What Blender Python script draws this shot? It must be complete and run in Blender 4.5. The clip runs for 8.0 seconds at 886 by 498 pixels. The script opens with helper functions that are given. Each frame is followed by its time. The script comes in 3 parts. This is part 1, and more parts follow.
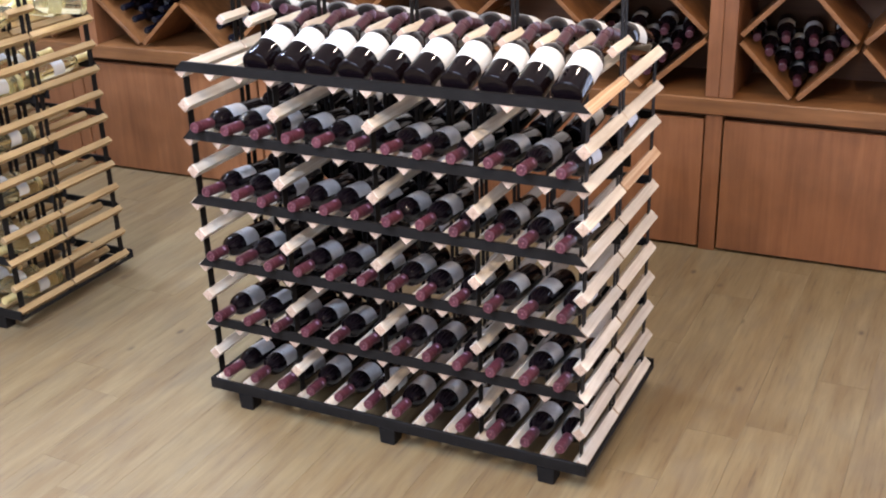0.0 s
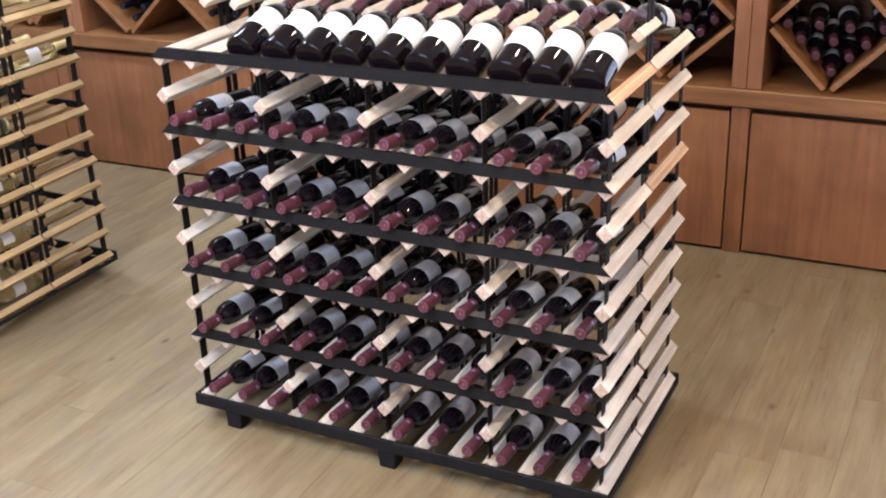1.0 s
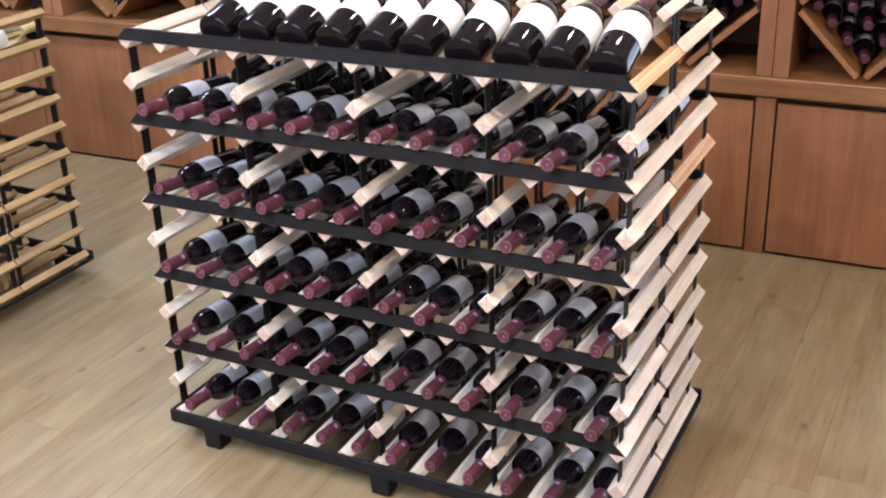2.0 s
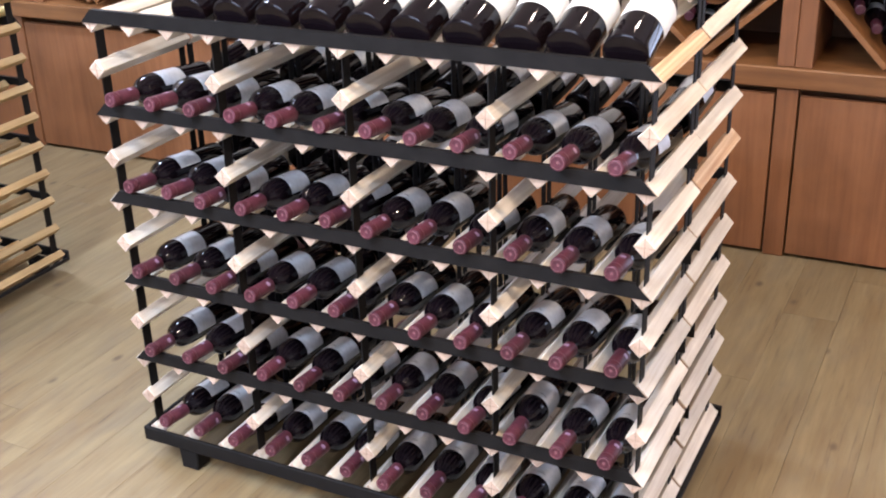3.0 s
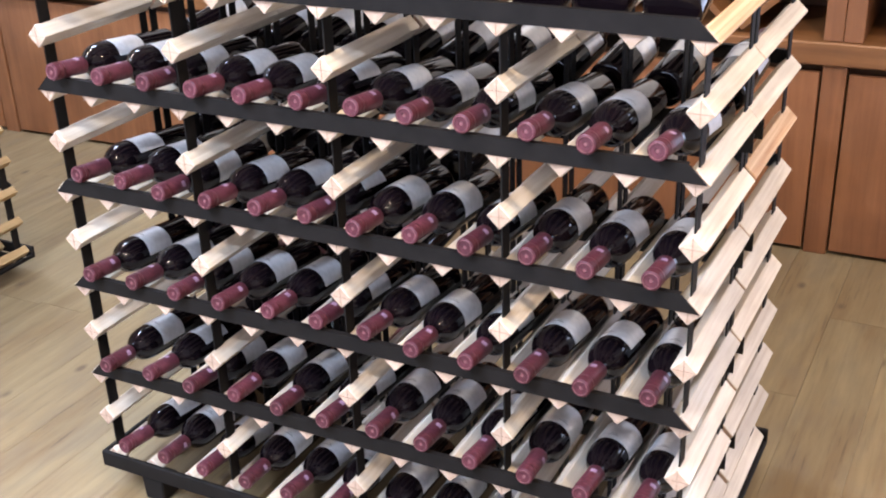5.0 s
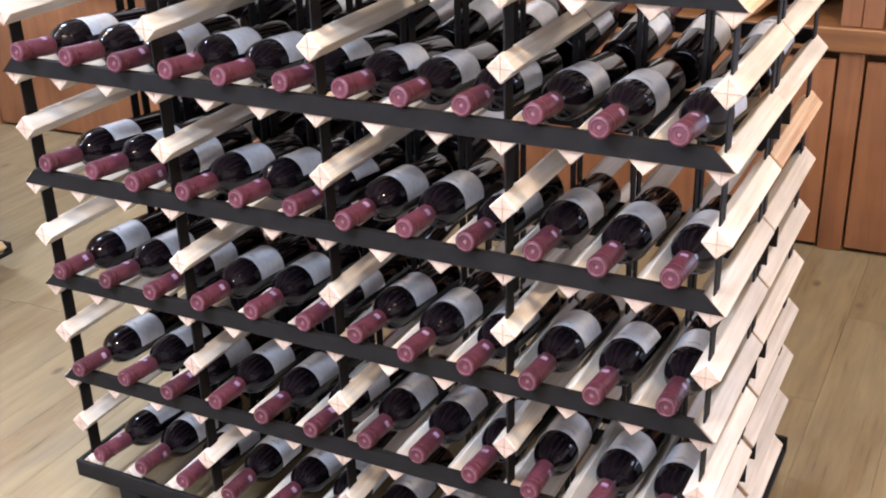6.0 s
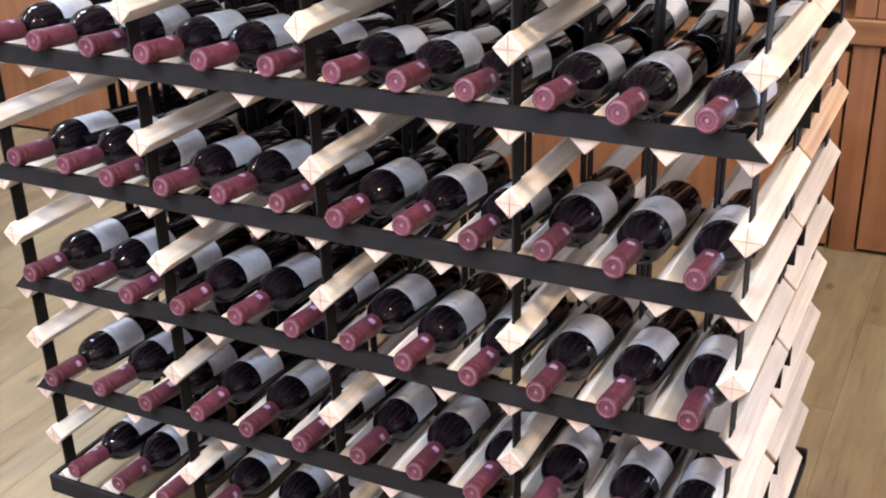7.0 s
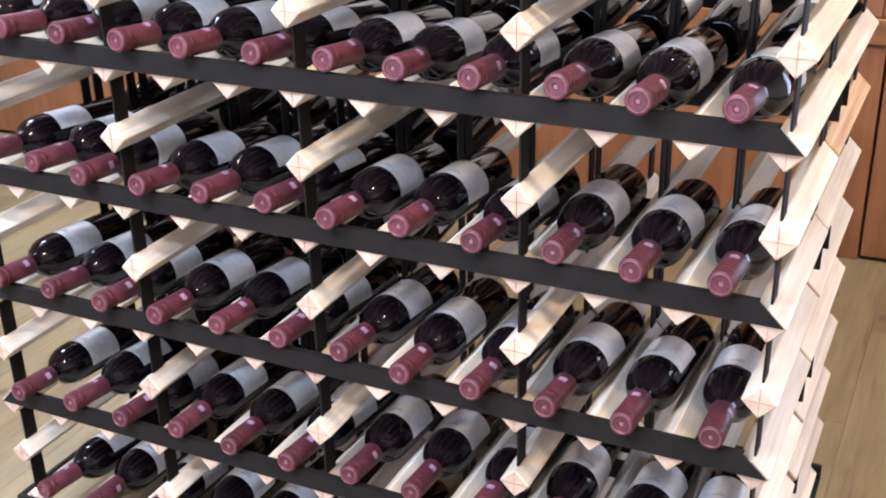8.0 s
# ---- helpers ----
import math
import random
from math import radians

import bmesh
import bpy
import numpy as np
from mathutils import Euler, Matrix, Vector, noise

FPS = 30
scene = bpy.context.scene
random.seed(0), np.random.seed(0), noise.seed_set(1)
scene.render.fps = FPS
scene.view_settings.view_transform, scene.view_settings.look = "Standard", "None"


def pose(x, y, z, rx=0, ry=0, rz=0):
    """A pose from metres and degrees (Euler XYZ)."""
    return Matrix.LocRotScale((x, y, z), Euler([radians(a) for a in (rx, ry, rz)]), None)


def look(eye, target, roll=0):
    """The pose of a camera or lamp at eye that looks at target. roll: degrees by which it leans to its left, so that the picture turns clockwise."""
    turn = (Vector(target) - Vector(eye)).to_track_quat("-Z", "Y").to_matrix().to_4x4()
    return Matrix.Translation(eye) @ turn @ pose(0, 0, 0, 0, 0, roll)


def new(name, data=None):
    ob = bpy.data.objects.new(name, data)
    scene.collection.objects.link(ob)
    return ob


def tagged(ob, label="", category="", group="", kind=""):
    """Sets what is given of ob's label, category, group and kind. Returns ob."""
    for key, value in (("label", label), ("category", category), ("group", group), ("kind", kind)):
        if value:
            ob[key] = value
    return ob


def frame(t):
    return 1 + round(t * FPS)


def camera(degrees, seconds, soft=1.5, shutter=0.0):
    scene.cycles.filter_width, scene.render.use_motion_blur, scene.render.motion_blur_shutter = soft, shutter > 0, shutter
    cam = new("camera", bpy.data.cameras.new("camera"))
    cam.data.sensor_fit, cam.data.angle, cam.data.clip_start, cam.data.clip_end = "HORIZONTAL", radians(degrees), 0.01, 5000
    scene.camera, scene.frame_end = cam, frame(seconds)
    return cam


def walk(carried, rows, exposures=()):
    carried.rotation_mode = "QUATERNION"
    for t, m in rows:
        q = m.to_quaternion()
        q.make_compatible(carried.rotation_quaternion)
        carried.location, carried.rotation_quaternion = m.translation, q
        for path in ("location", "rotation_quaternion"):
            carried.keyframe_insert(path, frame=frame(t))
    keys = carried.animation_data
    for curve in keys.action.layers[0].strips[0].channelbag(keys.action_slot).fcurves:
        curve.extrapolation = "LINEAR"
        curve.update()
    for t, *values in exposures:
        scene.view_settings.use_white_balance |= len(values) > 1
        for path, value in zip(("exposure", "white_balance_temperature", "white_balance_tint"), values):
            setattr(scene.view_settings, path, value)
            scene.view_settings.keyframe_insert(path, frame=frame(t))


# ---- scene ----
cam = camera(42.3, 8.0, soft=2.05)
# seconds, eye x y z, yaw, pitch, roll
PATH = [
    (0, 2.0665, -2.5165, 1.8952, 26.648, -23.716, -2.044),
    (0.5, 2.0044, -2.3871, 1.8485, 26.853, -23.859, -1.996),
    (1, 1.9392, -2.2537, 1.7995, 27.019, -24.004, -2.137),
    (1.5, 1.8683, -2.1118, 1.7493, 27.046, -24.290, -2.172),
    (2, 1.8171, -1.9898, 1.7045, 27.220, -24.452, -2.117),
    (2.5, 1.7701, -1.8793, 1.6628, 27.378, -24.586, -2.073),
    (3, 1.7167, -1.7792, 1.6263, 27.267, -24.786, -1.959),
    (3.5, 1.6740, -1.6869, 1.5926, 27.409, -25.015, -2.115),
    (4, 1.6452, -1.6047, 1.5571, 27.832, -25.138, -2.166),
    (4.5, 1.6071, -1.5310, 1.5195, 27.947, -25.149, -2.143),
    (5, 1.5688, -1.4685, 1.4816, 27.746, -25.167, -2.053),
    (5.5, 1.5341, -1.4074, 1.4461, 27.614, -25.218, -1.988),
    (6, 1.5028, -1.3475, 1.4121, 27.568, -25.285, -1.957),
    (6.5, 1.4696, -1.2928, 1.3784, 27.415, -25.213, -1.919),
    (7, 1.4344, -1.2465, 1.3477, 27.050, -25.091, -1.771),
    (7.5, 1.3993, -1.2029, 1.3173, 26.541, -24.847, -1.609),
    (8, 1.3658, -1.1654, 1.2890, 25.979, -24.583, -1.295),
]


def view(x, y, z, yaw, pitch, roll):
    a, b = radians(yaw), radians(pitch)
    ahead = Vector((-math.sin(a) * math.cos(b), math.cos(a) * math.cos(b), math.sin(b)))
    return look(Vector((x, y, z)), Vector((x, y, z)) + ahead, roll)


walk(cam, [(t, view(*row)) for t, *row in PATH], exposures=[(0.0, -0.18), (3.0, 0.09), (4.5, 0.19), (8.0, 0.29)])

# ---- light ----
world = bpy.data.worlds.new("world")
scene.world = world
world.use_nodes = True
world.node_tree.nodes["Background"].inputs[0].default_value = (0.9, 0.95, 1.0, 1)
world.node_tree.nodes["Background"].inputs[1].default_value = 0.05

CEILING = 2.75
WARM, COOL, DAY = (1.0, 0.83, 0.67), (0.62, 0.74, 1.0), (0.62, 0.71, 1.0)
# recessed downlights: x, y, watts, colour, radius
DOWNLIGHTS = [
    (2.05, -0.55, 44, (1.0, 0.76, 0.54), 0.07),
    (0.95, -1.2, 34, WARM, 0.06),
    (1.35, 0.95, 17, WARM, 0.06),
    (-1.3, 0.2, 16, WARM, 0.07),
    (-0.25, -1.60, 100, COOL, 0.07),
    (0.40, -2.10, 85, COOL, 0.07),
    (-0.10, -2.60, 70, COOL, 0.12),
]
# unseen fluorescent troughs, added to brighten the left floor and cabinet: x, y, watts
FILL_TROUGHS = [(-1.5, 0.85, 90)]
# daylight through the glazing: wall, middle x and z, width, height, watts
# the north window is unseen, added to light the right-hand bars and labels
GLAZING = [("south", 0.3, 1.6, 2.6, 1.5, 110), ("north", 2.95, 1.12, 1.1, 1.9, 45)]


def area_lamp(name, x, y, z, watts, colour, sx, sy, shape):
    data = bpy.data.lights.new(name, "AREA")
    data.energy, data.color, data.shape, data.size = watts, colour, shape, sx
    if shape == "RECTANGLE":
        data.size_y = sy
    ob = new(name, data)
    ob.location = (x, y, z)
    return ob


# ---- materials ----
def material(name):
    m = bpy.data.materials.new(name)
    m.use_nodes = True
    nodes, links = m.node_tree.nodes, m.node_tree.links
    return m, nodes, links, nodes["Principled BSDF"]


def wood(name, dark, light, scale=(60, 4, 60), rough=0.5, knots=0.25, bump=0.15, vary=0.25, fine=1.0, spread=0.0):
    """Sawn wood with its grain along the axis whose scale is least."""
    m, nodes, links, bsdf = material(name)
    coord = nodes.new("ShaderNodeTexCoord")
    info = nodes.new("ShaderNodeObjectInfo")
    shift = nodes.new("ShaderNodeVectorMath")
    shift.operation = "MULTIPLY_ADD"
    links.new(info.outputs["Random"], shift.inputs[0])
    shift.inputs[1].default_value = (7.3, 5.1, 9.7)
    links.new(coord.outputs["Object"], shift.inputs[2])
    mapping = nodes.new("ShaderNodeMapping")
    mapping.inputs["Scale"].default_value = scale
    links.new(shift.outputs[0], mapping.inputs[0])
    warp = nodes.new("ShaderNodeTexNoise")
    warp.inputs["Scale"].default_value = 0.35
    warp.inputs["Detail"].default_value = 3
    links.new(mapping.outputs[0], warp.inputs[0])
    mix = nodes.new("ShaderNodeVectorMath")
    mix.operation = "MULTIPLY_ADD"
    links.new(warp.outputs["Color"], mix.inputs[0])
    mix.inputs[1].default_value = (1.6, 1.6, 1.6)
    links.new(mapping.outputs[0], mix.inputs[2])
    grain = nodes.new("ShaderNodeTexNoise")
    grain.inputs["Scale"].default_value = fine
    grain.inputs["Detail"].default_value = 6
    grain.inputs["Roughness"].default_value = 0.65
    links.new(mix.outputs[0], grain.inputs[0])
    ramp = nodes.new("ShaderNodeValToRGB")
    ramp.color_ramp.elements[0].position, ramp.color_ramp.elements[1].position = 0.32, 0.68
    ramp.color_ramp.elements[0].color = (*dark, 1)
    ramp.color_ramp.elements[1].color = (*light, 1)
    links.new(grain.outputs["Fac"], ramp.inputs[0])
    # larger stains
    stain = nodes.new("ShaderNodeTexNoise")
    stain.inputs["Scale"].default_value = 5.0
    stain.inputs["Detail"].default_value = 4
    links.new(shift.outputs[0], stain.inputs[0])
    tone = nodes.new("ShaderNodeMapRange")
    tone.inputs["From Min"].default_value, tone.inputs["From Max"].default_value = 0.35, 0.7
    tone.inputs["To Min"].default_value, tone.inputs["To Max"].default_value = 1.0 - knots, 1.0 + knots * 0.3
    links.new(stain.outputs["Fac"], tone.inputs[0])
    piece = nodes.new("ShaderNodeMapRange")
    piece.inputs["To Min"].default_value, piece.inputs["To Max"].default_value = 1.0 - vary, 1.0 + vary * 0.4
    links.new(info.outputs["Random"], piece.inputs[0])
    both = nodes.new("ShaderNodeMath")
    both.operation = "MULTIPLY"
    links.new(tone.outputs[0], both.inputs[0])
    links.new(piece.outputs[0], both.inputs[1])
    hsv = nodes.new("ShaderNodeHueSaturation")
    links.new(both.outputs[0], hsv.inputs["Value"])
    links.new(ramp.outputs[0], hsv.inputs["Color"])
    links.new(hsv.outputs[0], bsdf.inputs["Base Color"])
    bsdf.inputs["Roughness"].default_value = rough
    b = nodes.new("ShaderNodeBump")
    b.inputs["Strength"].default_value = bump
    b.inputs["Distance"].default_value = 0.002
    links.new(grain.outputs["Fac"], b.inputs["Height"])
    links.new(b.outputs[0], bsdf.inputs["Normal"])
    return m


def plain(name, colour, rough=0.5, metal=0.0, spots=0.12, scale=40.0, bump=0.05, coat=0.0, vary=0.0, gloss=0.5):
    """A painted, printed or moulded surface with slight unevenness."""
    m, nodes, links, bsdf = material(name)
    coord = nodes.new("ShaderNodeTexCoord")
    tex = nodes.new("ShaderNodeTexNoise")
    tex.inputs["Scale"].default_value = scale
    tex.inputs["Detail"].default_value = 5
    links.new(coord.outputs["Object"], tex.inputs[0])
    tone = nodes.new("ShaderNodeMapRange")
    tone.inputs["From Min"].default_value, tone.inputs["From Max"].default_value = 0.3, 0.7
    tone.inputs["To Min"].default_value, tone.inputs["To Max"].default_value = 1 - spots, 1 + spots
    links.new(tex.outputs["Fac"], tone.inputs[0])
    value = tone.outputs[0]
    if vary:
        info = nodes.new("ShaderNodeObjectInfo")
        piece = nodes.new("ShaderNodeMapRange")
        piece.inputs["To Min"].default_value, piece.inputs["To Max"].default_value = 1 - vary, 1 + vary
        links.new(info.outputs["Random"], piece.inputs[0])
        both = nodes.new("ShaderNodeMath")
        both.operation = "MULTIPLY"
        links.new(value, both.inputs[0])
        links.new(piece.outputs[0], both.inputs[1])
        value = both.outputs[0]
    hsv = nodes.new("ShaderNodeHueSaturation")
    hsv.inputs["Color"].default_value = (*colour, 1)
    links.new(value, hsv.inputs["Value"])
    links.new(hsv.outputs[0], bsdf.inputs["Base Color"])
    rough_tone = nodes.new("ShaderNodeMapRange")
    rough_tone.inputs["To Min"].default_value, rough_tone.inputs["To Max"].default_value = max(0.02, rough * 0.8), min(1, rough * 1.25)
    links.new(tex.outputs["Fac"], rough_tone.inputs[0])
    links.new(rough_tone.outputs[0], bsdf.inputs["Roughness"])
    bsdf.inputs["Metallic"].default_value = metal
    bsdf.inputs["Specular IOR Level"].default_value = gloss
    bsdf.inputs["Coat Weight"].default_value = coat
    bsdf.inputs["Coat Roughness"].default_value = 0.22
    if bump:
        b = nodes.new("ShaderNodeBump")
        b.inputs["Strength"].default_value = bump
        b.inputs["Distance"].default_value = 0.001
        links.new(tex.outputs["Fac"], b.inputs["Height"])
        links.new(b.outputs[0], bsdf.inputs["Normal"])
    return m


def clear_glass(name, colour, rough, clear=0.9):
    m, nodes, links, bsdf = material(name)
    bsdf.inputs["Base Color"].default_value = (*colour, 1)
    bsdf.inputs["Roughness"].default_value = rough
    bsdf.inputs["Transmission Weight"].default_value = clear
    bsdf.inputs["IOR"].default_value = 1.36
    return m


def weathered_oak():
    """Grey-beige vinyl oak with drawn-out streaks, fine cracks and knots, grain along y."""
    m, nodes, links, bsdf = material("oak_plank")
    coord = nodes.new("ShaderNodeTexCoord")
    info = nodes.new("ShaderNodeObjectInfo")
    shift = nodes.new("ShaderNodeVectorMath")
    shift.operation = "MULTIPLY_ADD"
    links.new(info.outputs["Random"], shift.inputs[0])
    shift.inputs[1].default_value = (17.3, 25.1, 9.7)
    links.new(coord.outputs["Object"], shift.inputs[2])

    def noise_at(scale, detail, rough):
        mapping = nodes.new("ShaderNodeMapping")
        mapping.inputs["Scale"].default_value = scale
        links.new(shift.outputs[0], mapping.inputs[0])
        tex = nodes.new("ShaderNodeTexNoise")
        tex.inputs["Scale"].default_value = 1.0
        tex.inputs["Detail"].default_value = detail
        tex.inputs["Roughness"].default_value = rough
        links.new(mapping.outputs[0], tex.inputs[0])
        return tex, mapping

    def span(value, a, b, c, d):
        node = nodes.new("ShaderNodeMapRange")
        for key, v in zip(("From Min", "From Max", "To Min", "To Max"), (a, b, c, d)):
            node.inputs[key].default_value = v
        links.new(value, node.inputs[0])
        return node.outputs[0]

    def blend(fac, a, b):
        node = nodes.new("ShaderNodeMix")
        node.data_type = "RGBA"
        links.new(fac, node.inputs["Factor"])
        for key, v in ((6, a), (7, b)):
            if isinstance(v, tuple):
                node.inputs[key].default_value = (*v, 1)
            else:
                links.new(v, node.inputs[key])
        return node.outputs[2]

    broad, _ = noise_at((16, 2.2, 16), 5, 0.6)
    streak, _ = noise_at((70, 3.2, 70), 6, 0.7)
    crack, _ = noise_at((150, 5.0, 150), 4, 0.7)
    patch, _ = noise_at((14, 5.0, 14), 3, 0.5)
    colour = blend(span(broad.outputs["Fac"], 0.36, 0.66, 0, 1), (0.180, 0.122, 0.060), (0.238, 0.182, 0.097))
    colour = blend(span(patch.outputs["Fac"], 0.50, 0.70, 0, 0.45), colour, (0.160, 0.120, 0.078))
    colour = blend(span(streak.outputs["Fac"], 0.48, 0.74, 0, 0.5), colour, (0.155, 0.11, 0.066))
    mask = nodes.new("ShaderNodeMath")
    mask.operation = "MULTIPLY"
    links.new(span(crack.outputs["Fac"], 0.56, 0.68, 0, 0.65), mask.inputs[0])
    links.new(span(broad.outputs["Fac"], 0.62, 0.40, 0.1, 1.0), mask.inputs[1])
    colour = blend(mask.outputs[0], colour, (0.075, 0.052, 0.034))
    cell = nodes.new("ShaderNodeTexVoronoi")
    knot_map = nodes.new("ShaderNodeMapping")
    knot_map.inputs["Scale"].default_value = (6.5, 3.6, 1)
    links.new(shift.outputs[0], knot_map.inputs[0])
    cell.inputs["Scale"].default_value = 1.0
    links.new(knot_map.outputs[0], cell.inputs[0])
    colour = blend(span(cell.outputs["Distance"], 0.035, 0.095, 0.85, 0.0), colour, (0.09, 0.06, 0.036))
    piece = span(info.outputs["Random"], 0, 1, 0.96, 1.02)
    hsv = nodes.new("ShaderNodeHueSaturation")
    links.new(piece, hsv.inputs["Value"])
    links.new(colour, hsv.inputs["Color"])
    links.new(hsv.outputs[0], bsdf.inputs["Base Color"])
    links.new(span(streak.outputs["Fac"], 0.3, 0.7, 0.48, 0.62), bsdf.inputs["Roughness"])
    bsdf.inputs["Specular IOR Level"].default_value = 0.3
    b = nodes.new("ShaderNodeBump")
    b.inputs["Strength"].default_value = 0.12
    b.inputs["Distance"].default_value = 0.001
    links.new(streak.outputs["Fac"], b.inputs["Height"])
    links.new(b.outputs[0], bsdf.inputs["Normal"])
    return m


PINE = wood("pine", (0.56, 0.455, 0.345), (0.79, 0.712, 0.60), scale=(85, 3.2, 85), rough=0.46, knots=0.22, vary=0.2)
PINE_HEART = wood("pine_heart", (0.44, 0.225, 0.10), (0.78, 0.57, 0.36), scale=(150, 1.6, 150), rough=0.48, knots=0.18, vary=0.1)
END_GRAIN = wood("pine_end_grain", (0.46, 0.31, 0.22), (0.62, 0.45, 0.34), scale=(60, 60, 60), rough=0.7, knots=0.15, vary=0.15)
PINE_OILED = wood("pine_oiled", (0.34, 0.205, 0.085), (0.52, 0.355, 0.17), scale=(70, 3.0, 70), rough=0.5, knots=0.18, vary=0.16)
CHERRY_Z = wood("cherry_upright", (0.222, 0.087, 0.036), (0.325, 0.137, 0.058), scale=(26, 26, 1.6), rough=0.42, knots=0.2, vary=0.12, bump=0.05)
CHERRY_X = wood("cherry_level", (0.170, 0.068, 0.022), (0.30, 0.132, 0.048), scale=(1.6, 26, 26), rough=0.42, knots=0.2, vary=0.12, bump=0.05)
# darker cherry, with the shade inside bins and door gaps in its colour
CHERRY_SHADED = wood("cherry_shaded", (0.095, 0.040, 0.016), (0.165, 0.076, 0.034), scale=(1.2, 20, 20), rough=0.7, knots=0.2, vary=0.1, bump=0.05)
OAK = weathered_oak()
BLACK = plain("black_metal", (0.010, 0.0088, 0.0084), rough=0.6, metal=0.0, spots=0.25, bump=0.04, gloss=0.12)
DARK_GLASS = plain("dark_glass", (0.005, 0.003, 0.004), rough=0.055, spots=0.1, bump=0.0, gloss=0.27)
CAPSULE = plain("burgundy_foil", (0.078, 0.0205, 0.030), rough=0.42, metal=0.15, spots=0.3, scale=160, bump=0.25, vary=0.2, gloss=0.35)
CAPSULE_DARK = plain("dark_foil", (0.055, 0.014, 0.024), rough=0.36, metal=0.15, spots=0.2, scale=120, bump=0.1)
CAPSULE_INK = plain("ink_foil", (0.006, 0.006, 0.012), rough=0.22, metal=0.2, spots=0.2, scale=120)
FOIL_GOLD = plain("gold_foil", (0.62, 0.50, 0.22), rough=0.32, metal=0.3, spots=0.15, scale=120)
LABEL_GREY = plain("grey_paper", (0.68, 0.68, 0.69), rough=0.33, metal=0.3, spots=0.1, scale=90, bump=0.06, vary=0.1, coat=0.6)
LABEL_WHITE = plain("white_paper", (0.63, 0.63, 0.625), rough=0.55, spots=0.03, scale=220, bump=0.08)
PRINT = plain("print_ink", (0.24, 0.23, 0.23), rough=0.6, spots=0.2)
# printed emblem colour, also the painted highlight round the capsule rim
EMBLEM_AND_GLINT = plain("emblem_and_rim_glint", (0.19, 0.075, 0.085), rough=0.4, spots=0.3, scale=300)
SEAL = plain("seal_print", (0.30, 0.19, 0.28), rough=0.45, spots=0.3, scale=300)
PALE_GLASS = clear_glass("pale_glass", (0.98, 0.92, 0.62), 0.04, 0.93)
PLASTER = plain("plaster", (0.72, 0.68, 0.62), rough=0.8, spots=0.06, scale=12, bump=0.2)
CEILING_PAINT = plain("ceiling_paint", (0.78, 0.77, 0.74), rough=0.85, spots=0.04, scale=15, bump=0.1)
SUBFLOOR = plain("joint_dark", (0.145, 0.108, 0.068), rough=0.8, spots=0.2)
WINDOW_GLASS = clear_glass("window_glass", (0.95, 0.97, 0.97), 0.02)
PENCIL = plain("saw_cut", (0.24, 0.155, 0.105), rough=0.8, spots=0.2)
CHROME = plain("brushed_steel", (0.6, 0.6, 0.6), rough=0.3, metal=1.0, spots=0.1)


def glow(name, colour, strength):
    m, nodes, links, bsdf = material(name)
    bsdf.inputs["Emission Color"].default_value = (*colour, 1)
    bsdf.inputs["Emission Strength"].default_value = strength
    return m


GLOW_WARM, GLOW_COOL = glow("warm_lamp", WARM, 6.0), glow("cool_lamp", COOL, 4.0)


# ---- mesh helpers ----
def mesh_of(bm, name, mat, smooth=False):
    me = bpy.data.meshes.new(name)
    bm.to_mesh(me)
    bm.free()
    me.materials.append(mat)
    if smooth:
        for p in me.polygons:
            p.use_smooth = True
        me.set_sharp_from_angle(angle=radians(40))
    return me


def put(name, me, parent=None, at=None, label=""):
    ob = new(name, me)
    ob.parent = parent
    if at is not None:
        ob.matrix_basis = at
    if label:
        ob["label"] = label
    return ob


def part(name, bm, mat, parent=None, label="", at=None, smooth=False):
    """One bmesh as one mesh object under a thing or a part."""
    return put(name, mesh_of(bm, name, mat, smooth), parent, at, label)


def box(x0, x1, y0, y1, z0, z1, bevel=0.0, bm=None):
    bm = bm or bmesh.new()
    made = bmesh.ops.create_cube(bm, size=1.0)["verts"]
    for v in made:
        v.co = Vector((x0 + (v.co.x + 0.5) * (x1 - x0), y0 + (v.co.y + 0.5) * (y1 - y0), z0 + (v.co.z + 0.5) * (z1 - z0)))
    if bevel:
        edges = list({e for v in made for e in v.link_edges})
        bmesh.ops.bevel(bm, geom=edges, offset=bevel, segments=1, affect="EDGES")
    return bm


def prism(outline, y0, y1, bevel=0.0):
    """An outline in x and z, drawn out along y."""
    bm = bmesh.new()
    front = [bm.verts.new((x, y0, z)) for x, z in outline]
    back = [bm.verts.new((x, y1, z)) for x, z in outline]
    bm.faces.new(front)
    bm.faces.new(back[::-1])
    n = len(outline)
    for i in range(n):
        bm.faces.new((front[i], back[i], back[(i + 1) % n], front[(i + 1) % n]))
    bmesh.ops.recalc_face_normals(bm, faces=bm.faces)
    if bevel:
        bmesh.ops.bevel(bm, geom=list(bm.edges), offset=bevel, segments=1, affect="EDGES")
    return bm


def lathe(profile, steps=24):
    """A profile of (radius, y) turned round the y axis."""
    bm = bmesh.new()
    rings = []
    for r, y in profile:
        if r < 1e-6:
            rings.append([bm.verts.new((0, y, 0))])
        else:
            rings.append([bm.verts.new((r * math.cos(2 * math.pi * k / steps), y, r * math.sin(2 * math.pi * k / steps))) for k in range(steps)])
    for a, b in zip(rings, rings[1:]):
        for k in range(steps):
            j = (k + 1) % steps
            if len(a) == 1 and len(b) > 1:
                bm.faces.new((a[0], b[j], b[k]))
            elif len(b) == 1 and len(a) > 1:
                bm.faces.new((a[k], a[j], b[0]))
            elif len(a) > 1:
                bm.faces.new((a[k], a[j], b[j], b[k]))
    bmesh.ops.recalc_face_normals(bm, faces=bm.faces)
    return bm


